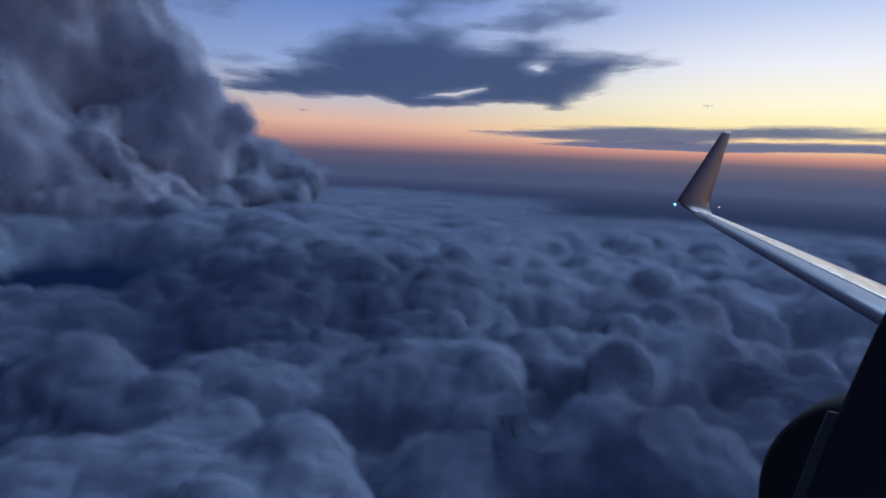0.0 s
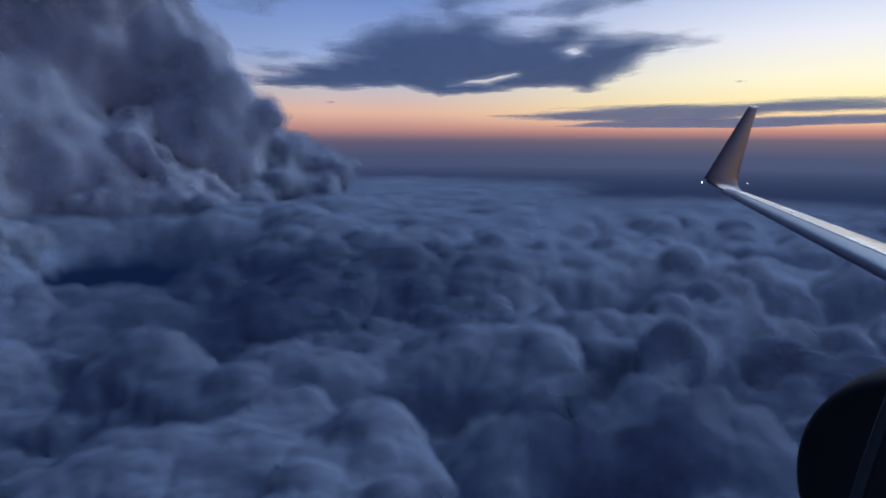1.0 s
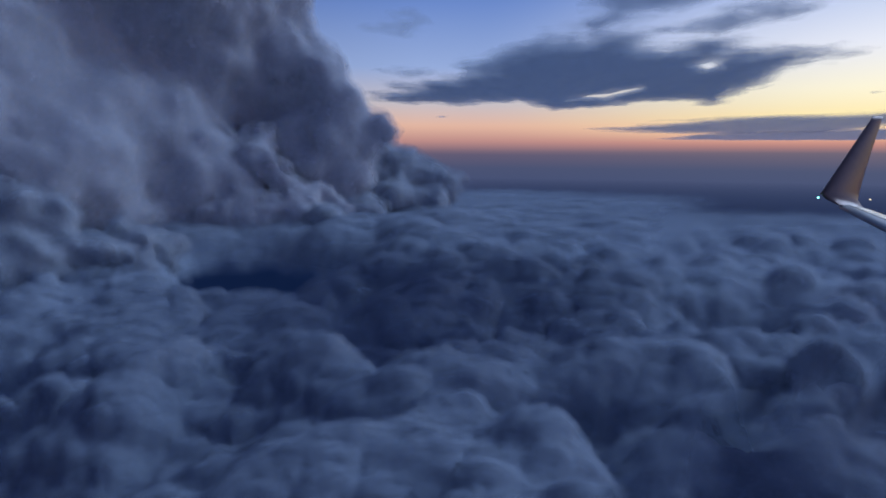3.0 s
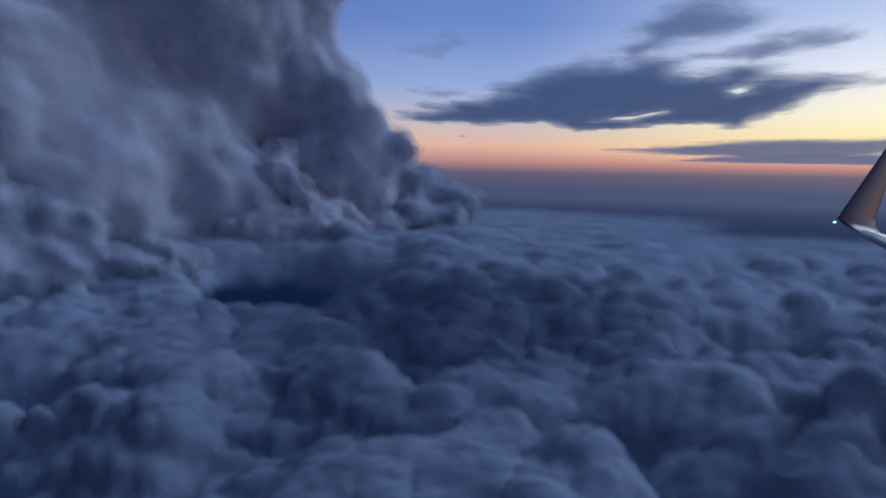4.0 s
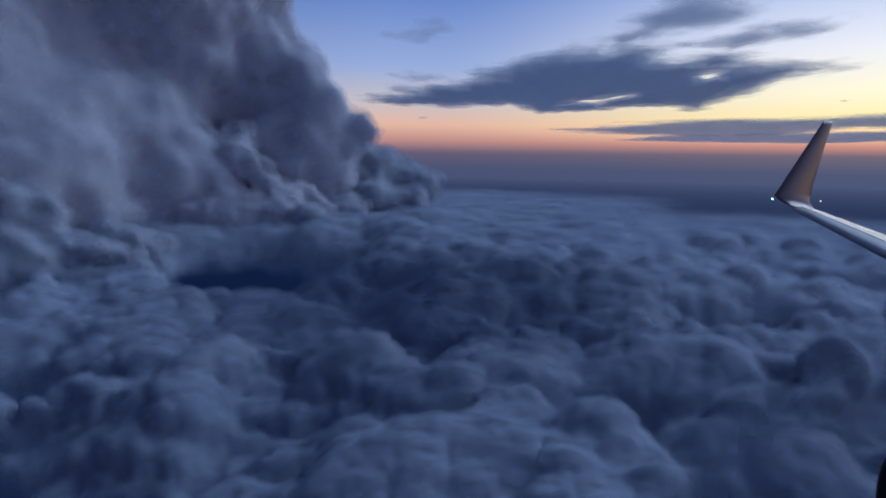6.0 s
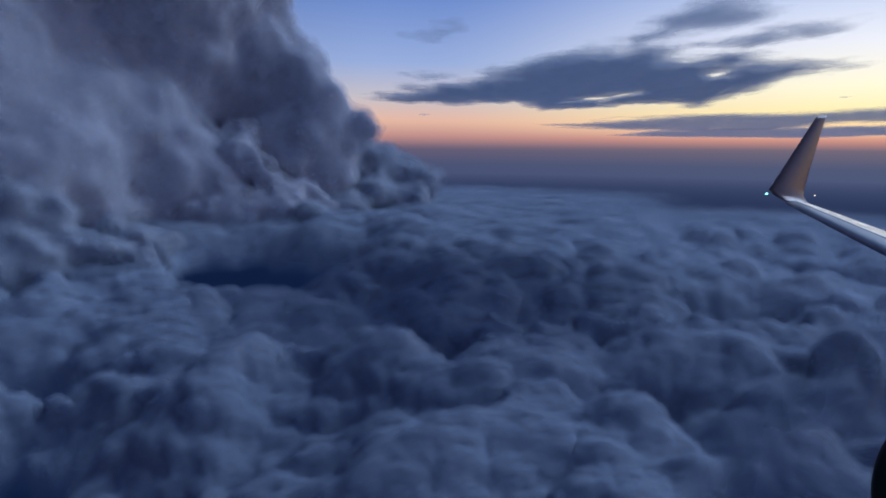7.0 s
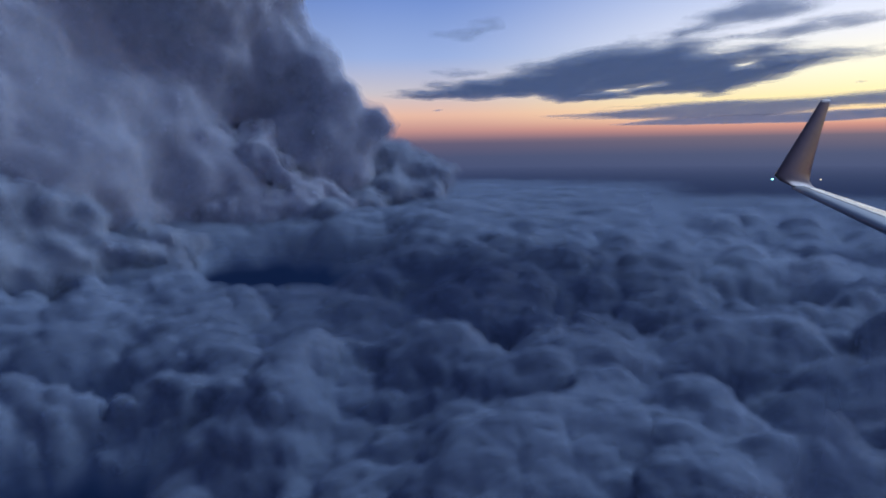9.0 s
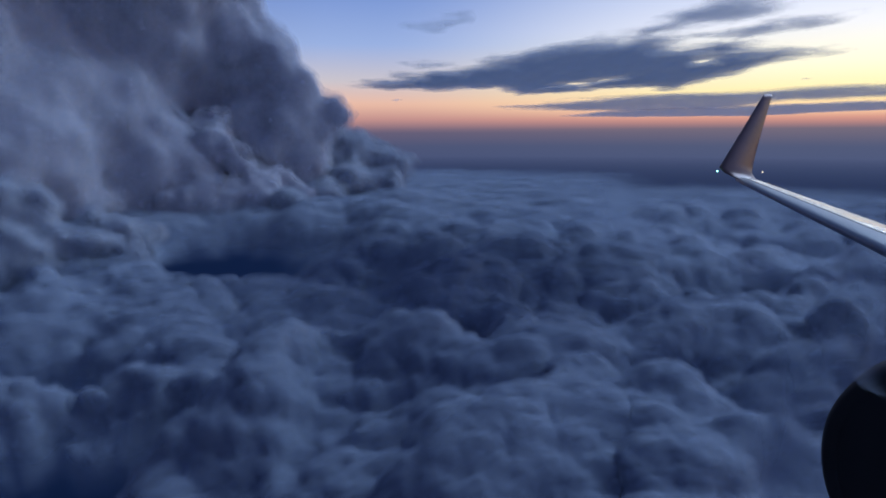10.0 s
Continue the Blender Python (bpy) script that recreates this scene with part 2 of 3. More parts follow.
# rows of cumulus tops on the plan, in units of the path: height of the crest, reach of its far and near slopes, line of the crest
FRONT_ROWS = [
    (-0.64, 0.16, 0.45, [(-0.66, 1.34), (-0.56, 1.50), (-0.46, 1.61), (-0.39, 1.55), (-0.33, 1.47), (-0.29, 1.33), (-0.27, 1.21)]),
    (-0.66, 0.14, 0.45, [(-1.51, 1.95), (-1.40, 2.00), (-1.26, 2.05), (-1.11, 2.06), (-0.99, 1.89), (-0.85, 1.82), (-0.76, 1.81), (-0.66, 2.04), (-0.59, 2.09), (-0.49, 2.05)]),
    (-0.63, 0.14, 0.40, [(-0.50, 1.94), (-0.36, 2.01), (-0.22, 2.03), (-0.02, 2.10), (0.16, 2.11), (0.19, 1.94), (0.22, 1.77), (0.27, 1.63)]),
    (-0.72, 0.12, 0.35, [(-0.88, 1.44), (-0.81, 1.48), (-0.74, 1.35)]),
    (-0.63, 0.14, 0.40, [(0.29, 1.81), (0.46, 1.85), (0.56, 1.76), (0.61, 1.68), (0.71, 1.75), (0.83, 1.79), (0.90, 1.70)])]
MIDDLE_ROWS = [
    (-0.76, 0.16, 0.40, [(-0.68, 2.52), (-0.52, 2.66), (-0.40, 2.83), (-0.18, 3.05), (-0.03, 3.11), (0.11, 2.97), (0.25, 2.91), (0.33, 2.79), (0.41, 2.65)]),
    (-0.73, 0.16, 0.55, [(-0.94, 3.72), (-0.80, 4.16), (-0.60, 4.50), (-0.45, 4.35), (-0.34, 3.93), (-0.11, 4.06)]),
    (-0.72, 0.16, 0.40, [(0.64, 2.67), (0.85, 2.83), (1.06, 2.96), (1.22, 2.80), (1.47, 2.94), (1.69, 2.84)]),
    (-0.82, 0.14, 0.45, [(-1.44, 3.33), (-1.34, 3.48), (-1.21, 3.34), (-1.12, 3.47)]),
    (-0.83, 0.14, 0.50, [(-1.92, 3.31), (-1.84, 3.49), (-1.62, 3.27)]),
    (-0.82, 0.12, 0.45, [(-0.95, 3.20), (-0.80, 3.36), (-0.65, 3.22)]),
    (-0.88, 0.12, 0.30, [(-0.73, 3.87), (-0.53, 3.72), (-0.38, 3.51)])]
FAR_ROWS = [
    (-0.73, 0.20, 0.50, [(-0.11, 3.87), (0.15, 4.12), (0.41, 4.30), (0.55, 4.04), (0.87, 4.50), (1.12, 4.66), (1.21, 4.32), (1.22, 3.94)]),
    (-0.80, 0.18, 0.55, [(-1.80, 4.97), (-1.71, 5.29), (-1.50, 5.14), (-1.27, 4.71), (-1.07, 4.87)]),
    (-0.80, 0.20, 0.50, [(-1.37, 5.77), (-1.13, 6.13), (-0.81, 5.52), (-0.55, 5.97)]),
    (-0.82, 0.16, 0.40, [(-2.87, 6.56), (-2.44, 6.80), (-2.01, 7.16), (-1.50, 6.55)]),
    (-0.98, 0.15, 0.40, [(-3.61, 5.97), (-3.50, 6.42), (-3.07, 6.05)])]
LEFT_ROWS = [
    (-0.87, 0.20, 0.60, [(-4.27, 4.98), (-3.87, 4.90), (-3.78, 5.05), (-3.41, 4.58), (-3.35, 4.78)]),
    (-0.93, 0.20, 0.60, [(-3.15, 4.40), (-2.86, 4.43), (-2.53, 4.36), (-2.30, 4.32), (-2.01, 3.88)]),
    (-0.87, 0.20, 0.50, [(-3.98, 3.45), (-3.67, 3.24), (-3.37, 3.12), (-3.47, 3.47), (-3.15, 3.20)]),
    (-0.89, 0.20, 0.60, [(-3.24, 3.34), (-3.08, 3.50), (-2.96, 3.61), (-2.74, 3.51), (-2.44, 3.12), (-2.18, 2.80)]),
    (-0.90, 0.14, 0.35, [(-2.92, 2.12), (-2.74, 2.07), (-2.55, 2.01), (-2.40, 1.93), (-2.36, 2.01), (-2.22, 1.94)])]
NEAR_LEFT_ROWS = [
    (-0.83, 0.12, 0.35, [(-1.80, 1.55), (-1.83, 1.72), (-1.77, 1.76), (-1.68, 1.73), (-1.57, 1.64), (-1.47, 1.47)]),
    (-0.84, 0.12, 0.35, [(-1.47, 1.49), (-1.39, 1.50), (-1.33, 1.52), (-1.23, 1.47), (-1.12, 1.36)]),
    (-0.87, 0.10, 0.30, [(-1.54, 1.74), (-1.51, 1.79), (-1.43, 1.69)]),
    (-0.80, 0.12, 0.40, [(-1.39, 1.69), (-1.36, 1.82), (-1.30, 1.90), (-1.19, 1.84), (-1.05, 1.67)]),
    (-0.88, 0.10, 0.30, [(-1.91, 2.19), (-1.81, 2.26), (-1.64, 2.20), (-1.50, 2.09)]),
    (-0.95, 0.10, 0.30, [(-2.36, 1.40), (-2.31, 1.43), (-2.18, 1.36)]),
    (-0.92, 0.10, 0.30, [(-2.01, 1.52), (-1.98, 1.59), (-1.88, 1.53)])]
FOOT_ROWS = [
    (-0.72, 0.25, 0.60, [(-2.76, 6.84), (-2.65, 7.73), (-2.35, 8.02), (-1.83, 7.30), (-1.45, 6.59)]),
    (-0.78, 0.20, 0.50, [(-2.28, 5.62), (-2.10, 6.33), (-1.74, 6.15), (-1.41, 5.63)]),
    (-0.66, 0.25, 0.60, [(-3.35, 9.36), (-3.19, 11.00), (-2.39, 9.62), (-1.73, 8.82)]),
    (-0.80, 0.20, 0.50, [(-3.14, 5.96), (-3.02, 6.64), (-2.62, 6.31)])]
LOW_ROWS = [
    (-0.66, 0.14, 0.40, [(-0.56, 1.56), (-0.44, 1.54), (-0.32, 1.80), (-0.20, 1.61), (-0.10, 1.55), (0.00, 1.61), (0.08, 1.51), (0.15, 1.43), (0.25, 1.52), (0.33, 1.49)]),
    (-0.66, 0.14, 0.40, [(0.16, 1.99), (0.33, 2.12), (0.42, 1.99), (0.61, 2.13), (0.76, 2.06)]),
    (-0.66, 0.16, 0.45, [(0.33, 1.49), (0.45, 1.55), (0.60, 1.48), (0.75, 1.52), (0.95, 1.40)]), (-0.70, 0.16, 0.45, [(0.05, 1.12), (0.20, 1.18), (0.38, 1.10), (0.55, 1.05)]),
    (-0.68, 0.16, 0.45, [(0.00, 2.71), (0.27, 3.07), (0.40, 2.82), (0.61, 2.95), (0.74, 2.72)])]
# hollows between the rows: place, half widths, depth
PITS = [(-2.75, 5.55, 0.80, 0.95, 0.70), (-3.4, 6.2, 0.6, 0.6, 0.5), (-1.36, 4.30, 0.24, 0.35, 0.25), (-0.98, 2.62, 0.20, 0.22, 0.20), (0.70, 3.50, 0.28, 0.45, 0.26), (-0.52, 3.39, 0.14, 0.2, 0.14),
        (-2.32, 1.72, 0.36, 0.26, 0.50), (-1.72, 2.45, 0.18, 0.17, 0.16), (-2.40, 6.3, 0.4, 0.5, 0.25), (-1.54, 3.75, 0.13, 0.3, 0.16), (-2.01, 1.80, 0.10, 0.16, 0.2), (-2.05, 1.22, 0.30, 0.26, 0.5)]


def lay_rows(X, Y, rows, floor):
    """Heights of the rows of tops over a plan: each row falls off gently towards the window's side and steeply behind."""
    p = np.stack([X, Y, 0 * X], -1)
    WX = X + 0.07 * smooth_noise(p * 2.6) + 0.035 * smooth_noise(p * 6)
    WY = Y + 0.07 * smooth_noise(p * 2.6 + 40) + 0.035 * smooth_noise(p * 6 + 23)
    reach = np.hypot(WX - MID[0], WY - MID[1])
    Z = floor.copy()
    for top, back, front, line in rows:
        away, behind = np.full_like(X, 1e9), np.zeros_like(X)
        for (ax, ay), (bx, by) in zip(line, line[1:]):
            ex, ey = bx - ax, by - ay
            k = np.clip(((WX - ax) * ex + (WY - ay) * ey) / (ex * ex + ey * ey), 0, 1)
            qx, qy = ax + k * ex, ay + k * ey
            d = np.hypot(WX - qx, WY - qy)
            closer = d < away
            behind = np.where(closer, (reach - np.hypot(qx - MID[0], qy - MID[1])) / (d + 1e-6), behind)
            away = np.minimum(away, d)
        wide = front + (back - front) * fade(-0.4, 0.6, behind)
        s = away / wide
        rise = top + 0.02 - 0.17 * s ** 2 / (0.6 + 0.4 * s)
        m = np.clip(0.5 + (rise - Z) / 0.05, 0, 1)
        Z = Z + (rise - Z) * m + 0.02 * m * (1 - m)
    return Z, WX, WY


def grid_normals(g):
    du, dv = np.gradient(g, axis=1), np.gradient(g, axis=0)
    n = np.cross(du, dv)
    n = n / (np.linalg.norm(n, axis=-1, keepdims=True) + 1e-9)
    return n * np.sign(n[..., 2:3].mean())


def drift(g, scale, shift=0.0):
    return smooth_noise(np.stack([g[..., 0] * scale, g[..., 1] * scale, 0 * g[..., 0] + shift], -1))


def bank_edge(A, R, X, Y):
    """Degrees of azimuth in from the bank's rim, cut clear of engine and wing in view."""
    return A + 12 + 8 * fade(1.1, 2.0, R) + 8 * fade(2.0, 3.0, R) - 14 * fade(3.8, 5.2, R) - 2.0 * drift(np.stack([X, Y], -1), 1.6)


def deck_sheet(azimuths, reach, rows, lift=0.0, rim=0.0):
    """The deck's surface over a fan of azimuths: the rows of tops, with ever smaller heads grown outwards from them."""
    A, R = np.meshgrid(azimuths, reach, indexing="xy")
    X, Y = MID[0] - R * np.sin(np.radians(A)), MID[1] + R * np.cos(np.radians(A))
    p = np.stack([X, Y, 0 * X], -1)
    level = lift - 1.12 + 0.08 * fade(10, -8, A) * fade(8, 3, R) - 0.04 * fade(10, 26, A) + 0.28 * fade(4.5, 9, R)
    floor = level + 0.7 * (heads(warped(p * 2.3, 0.3)) - 0.72) * (1 - 0.8 * fade(4, 9, R)) + 0.08 * smooth_noise(p * 0.9)
    floor = floor + (0.08 + 0.04 * fade(16, 9, A)) * fade(2.4, 3.0, R) * fade(7.5, 6, R) + rim * fade(12, 3, bank_edge(A, R, X, Y)) * fade(4.5, 3.5, R)
    Z, WX, WY = lay_rows(X, Y, rows, floor)
    for hx, hy, rx, ry, deep in PITS:
        Z = Z - deep * np.exp(-(((WX - hx) / rx) ** 2 + ((WY - hy) / ry) ** 2) ** 1.4)
    calm = 1 - (0.8 - 0.3 * fade(4, 14, A)) * fade(2.4, 9, R)
    Z = DECK + (Z - DECK) * (1 - 0.7 * fade(6, 12, R))
    g = np.stack([X, Y, Z], -1)
    for grain, thick in ((2.3, 0.31), (5.0, 0.15), (11.5, 0.068), (25.0, 0.03)):
        n = grid_normals(g)
        for _ in range(4):
            n = (2 * n + np.roll(n, 1, 0) + np.roll(n, -1, 0) + np.roll(n, 1, 1) + np.roll(n, -1, 1)) / 6
        n = n / np.linalg.norm(n, axis=-1, keepdims=True) + (0, 0, 0.35)
        n = n / np.linalg.norm(n, axis=-1, keepdims=True)
        q = warped(g * grain * np.array((0.72, 1.0, 1.15)) + grain, 0.35)
        big = heads(q, 8.0)
        near = 1.0 if grain < 3 else 0.6 + 0.4 * fade(1.5, 2.8, R)
        g = g + n * (thick * near * calm * (0.75 + 0.5 * drift(g, 1.1, grain)) * (big - 0.80))[..., None]
    return A, R, g


SKINS = [(0.0010, 0.92), (0.0024, 0.80), (0.0041, 0.67), (0.0062, 0.53), (0.0086, 0.40), (0.0114, 0.28)]


def lay_cloud(name, label, A, R, g, thin, scale, mat, mist, wrap=False):
    """A deck of cloud as one sheet, with thin skins of mist over it that fray its outlines."""
    # scale moves the cloud out from the camera's path without changing its view
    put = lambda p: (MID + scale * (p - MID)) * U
    faces = grid_faces(*R.shape, wrap=wrap)
    faces = faces[thin.ravel()[faces].max(1) > 0.01]
    ob = new(name, mesh_of(name, put(g).reshape(-1, 3), faces, density=thin.ravel()))
    ob.data.materials.append(mat)
    tagged(ob, label, "clouds", kind="structure")
    cut = (slice(None, None, 2), slice(None, None, 2))
    g, A, R, thin = g[cut], A[cut], R[cut], thin[cut]
    n = grid_normals(g)
    for _ in range(3):
        n = (n + np.roll(n, 1, 0) + np.roll(n, -1, 0) + np.roll(n, 1, 1) + np.roll(n, -1, 1)) / 5
    faces = grid_faces(*R.shape, wrap=wrap)
    faces = faces[thin.ravel()[faces].max(1) > 0.01]
    for out, most in SKINS:
        s = g + n * (out * np.minimum(R, 6))[..., None]
        flow = np.stack([np.radians(A) * 1.0, np.log(R), s[..., 2] / R], -1)
        skin = mesh_of("cloud_skin", put(s).reshape(-1, 3), faces, density=np.full(thin.size, most), flow=flow.reshape(-1, 3), thin=thin.ravel())
        tagged(part("cloud_skin", skin, mist, ob, "soft misty outside of the cloud tops"), kind="stuff")
    return ob


near_az, near_reach = np.linspace(-40, 64, 640), np.geomspace(0.75, 18.0, 500)
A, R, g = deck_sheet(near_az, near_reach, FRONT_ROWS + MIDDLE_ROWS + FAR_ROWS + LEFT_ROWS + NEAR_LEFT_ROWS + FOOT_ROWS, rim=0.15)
thin = (1 - fade(11.0, 17.0, R + 2.0 * drift(g, 0.4))) * fade(0.0, 7.0 + 5 * fade(3.5, 6.0, R), bank_edge(A, R, g[..., 0], g[..., 1]) + 1.5 * drift(g, 6.0))
# hollows go clear with depth: the dark sheet below stands for their shade
thin *= fade(-1.26, -0.98, g[..., 2] + 0.05 * drift(g, 4.0) + 0.03 * drift(g, 11.0))
bank = lay_cloud("cloud_bank", "blue-grey bank of billowing cumulus tops at dusk", A, R, g, thin, 1.0, CLOUD, FRINGE)

# the deck under the wing, scaled 40 times out to fit the camera's view
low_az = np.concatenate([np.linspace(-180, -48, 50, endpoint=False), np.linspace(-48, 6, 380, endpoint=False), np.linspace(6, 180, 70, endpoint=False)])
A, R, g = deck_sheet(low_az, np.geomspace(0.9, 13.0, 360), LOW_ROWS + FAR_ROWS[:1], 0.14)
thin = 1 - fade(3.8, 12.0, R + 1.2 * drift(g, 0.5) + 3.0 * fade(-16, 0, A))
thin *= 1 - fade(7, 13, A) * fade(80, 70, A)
# cleared in the hollows likewise, to darken them
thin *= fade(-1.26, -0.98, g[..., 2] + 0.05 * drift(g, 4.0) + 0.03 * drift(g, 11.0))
deck = lay_cloud("cloud_deck", "blue-grey cumulus deck at dusk, scaled out behind the wing", A, R, g, thin, 40.0, LOW_CLOUD, LOW_FRINGE, wrap=True)

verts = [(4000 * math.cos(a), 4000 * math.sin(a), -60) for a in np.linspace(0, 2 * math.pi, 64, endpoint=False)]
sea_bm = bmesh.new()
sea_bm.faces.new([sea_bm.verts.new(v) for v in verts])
sea = tagged(part("ground", sea_bm, SEA), "dark blue sheet far below the clouds, faded out as haze", "ground", kind="structure")


# ---- cumulus tower ----
BODY = [(-5.87, 8.87, 2.94, 2.27), (-4.87, 9.17, 2.17, 1.06), (-5.52, 8.84, 1.16, 1.39), (-4.25, 9.12, 1.38, 0.63), (-3.62, 9.14, 1.14, 0.46), (-3.52, 9.17, 0.80, 0.43),
        (-3.36, 9.12, 0.60, 0.53), (-2.64, 9.11, 0.42, 0.15), (-2.77, 9.08, 0.41, 0.23), (-3.23, 9.06, 0.21, 0.50), (-3.74, 9.10, 0.06, 0.75), (-3.23, 8.95, -0.33, 0.47),
        (-5.92, 8.00, 0.09, 1.45), (-6.03, 6.82, -0.15, 1.14), (-4.97, 8.00, -0.42, 0.87), (-6.71, 7.55, 1.12, 1.43), (-7.25, 6.52, 0.48, 1.83), (-4.22, 7.93, -0.78, 0.50),
        (-3.58, 8.20, -0.88, 0.44), (-4.24, 9.23, 0.70, 0.60), (-4.62, 9.18, 0.94, 0.64), (-4.95, 7.43, -1.00, 0.48), (-4.46, 7.59, -1.09, 0.42), (-3.88, 7.76, -1.08, 0.35),
        (-5.31, 7.09, -0.82, 0.52), (-3.23, 8.01, -1.07, 0.29)]
COLUMN = [(-4.09, 8.21, 0.10, 0.26), (-4.13, 8.08, -0.14, 0.30), (-3.93, 8.06, -0.22, 0.19), (-3.72, 8.04, -0.42, 0.23), (-3.53, 8.11, -0.47, 0.20),
          (-3.32, 8.19, -0.54, 0.19), (-3.13, 8.25, -0.64, 0.15), (-4.24, 7.92, -0.53, 0.36), (-4.33, 7.66, -0.82, 0.36), (-3.83, 7.89, -0.70, 0.31), (-3.38, 7.95, -0.78, 0.28),
          (-2.93, 8.31, -0.76, 0.19)]
SHOULDER = [(-2.69, 9.92, -0.34, 0.50), (-2.10, 10.03, -0.46, 0.36), (-3.10, 9.82, -0.29, 0.60), (-2.48, 9.15, -0.67, 0.40), (-2.74, 8.47, -0.78, 0.30), (-2.01, 9.24, -0.71, 0.29),
            (-3.01, 7.76, -0.87, 0.31)]
BILLOW = [(-4.26, 4.77, -0.62, 0.24), (-4.54, 4.65, -0.66, 0.28), (-4.00, 4.70, -0.80, 0.17), (-4.58, 4.61, -0.38, 0.24), (-4.15, 5.70, -0.80, 0.20), (-3.84, 5.65, -0.82, 0.13), (-4.22, 4.52, -0.80, 0.22),
          (-4.94, 4.37, -0.40, 0.42), (-4.59, 4.11, -0.75, 0.28), (-3.72, 4.85, -0.86, 0.10), (-3.45, 4.72, -0.87, 0.09), (-3.9, 5.2, -0.84, 0.14), (-4.2, 4.65, -1.02, 0.34), (-4.6, 4.3, -1.05, 0.4), (-5.0, 4.1, -1.0, 0.5), (-4.0, 5.5, -1.0, 0.3)]


def surface(field, lo, step):
    """The surface on which a field of values on a grid is nought, as points, outward ways and quads."""
    inside = field < 0
    total, count = np.zeros(tuple(np.array(field.shape) - 1) + (3,)), np.zeros(tuple(np.array(field.shape) - 1))
    nx, ny, nz = total.shape[:3]
    corner = [(i, j, k) for i in (0, 1) for j in (0, 1) for k in (0, 1)]
    for a in corner:
        for axis in range(3):
            if a[axis]:
                continue
            b = tuple(c + (n == axis) for n, c in enumerate(a))
            fa = field[a[0]:a[0] + nx, a[1]:a[1] + ny, a[2]:a[2] + nz]
            fb = field[b[0]:b[0] + nx, b[1]:b[1] + ny, b[2]:b[2] + nz]
            cross = (fa < 0) != (fb < 0)
            t = np.where(cross, fa / np.where(cross, fa - fb, 1), 0)
            for n in range(3):
                total[..., n] += np.where(cross, a[n] + (t if n == axis else 0), 0)
            count += cross
    used = count > 0
    index = np.full(count.shape, -1)
    index[used] = np.arange(used.sum())
    cell = np.argwhere(used)
    points = lo + step * (cell + total[used] / count[used][:, None])
    slope = np.stack([np.gradient(field, axis=n)[:-1, :-1, :-1][used] for n in range(3)], -1)
    slope /= np.linalg.norm(slope, axis=1, keepdims=True) + 1e-9
    quads = []
    for axis in range(3):
        u, v = [n for n in range(3) if n != axis]
        a = np.take(inside, range(field.shape[axis] - 1), axis)
        b = np.take(inside, range(1, field.shape[axis]), axis)
        at = np.argwhere(a != b)
        at = at[(at[:, u] > 0) & (at[:, v] > 0) & (at[:, u] < count.shape[u]) & (at[:, v] < count.shape[v])]
        eu, ev = np.eye(3, dtype=int)[u], np.eye(3, dtype=int)[v]
        q = np.stack([index[tuple((at - s).T)] for s in (0 * eu, eu, eu + ev, ev)], 1)
        flip = a[tuple(at.T)] ^ (axis == 1)
        quads.append(np.where(flip[:, None], q[:, ::-1], q))
    return points, slope, np.concatenate(quads)


def mass_field(lobes, step, melt, relief):
    """Signed distance, on a grid, to lobes of cloud melted together, with heads grown on them at several sizes."""
    l = np.array(lobes)
    lo, hi = (l[:, :3] - l[:, 3:]).min(0) - 0.3, (l[:, :3] + l[:, 3:]).max(0) + 0.3
    lo[2], hi[2] = max(lo[2], -1.25), min(hi[2], 2.6)
    axes = [np.arange(lo[n], hi[n], step) for n in range(3)]
    p = np.stack(np.meshgrid(*axes, indexing="ij"), -1)
    bent = p + 0.12 * np.stack([smooth_noise(p * 1.7 + k) for k in (3, 29, 53)], -1)
    total = 0.0
    for x, y, z, r in lobes:
        d = np.sqrt((bent[..., 0] - x) ** 2 + (bent[..., 1] - y) ** 2 + (bent[..., 2] - z) ** 2) - r
        total = total + np.exp(-np.clip(d, -3, 3) / melt)
    field = 1.6 * melt - melt * np.log(total + 1e-30)
    close = np.abs(field) < 0.5
    q, f = p[close], field[close]
    for grain, thick in relief:
        f = f - thick * (heads(warped(q * grain + 7, 0.35), 6.0) - 0.79)
    field[close] = f
    return field, lo


tower = tagged(new("cumulus_tower"), "towering grey-violet cumulus with pink-tinged upper flank", "cloud")
tower.location = (-4.6 * U, 8.4 * U, DECK * U)
home = np.array(tower.location)
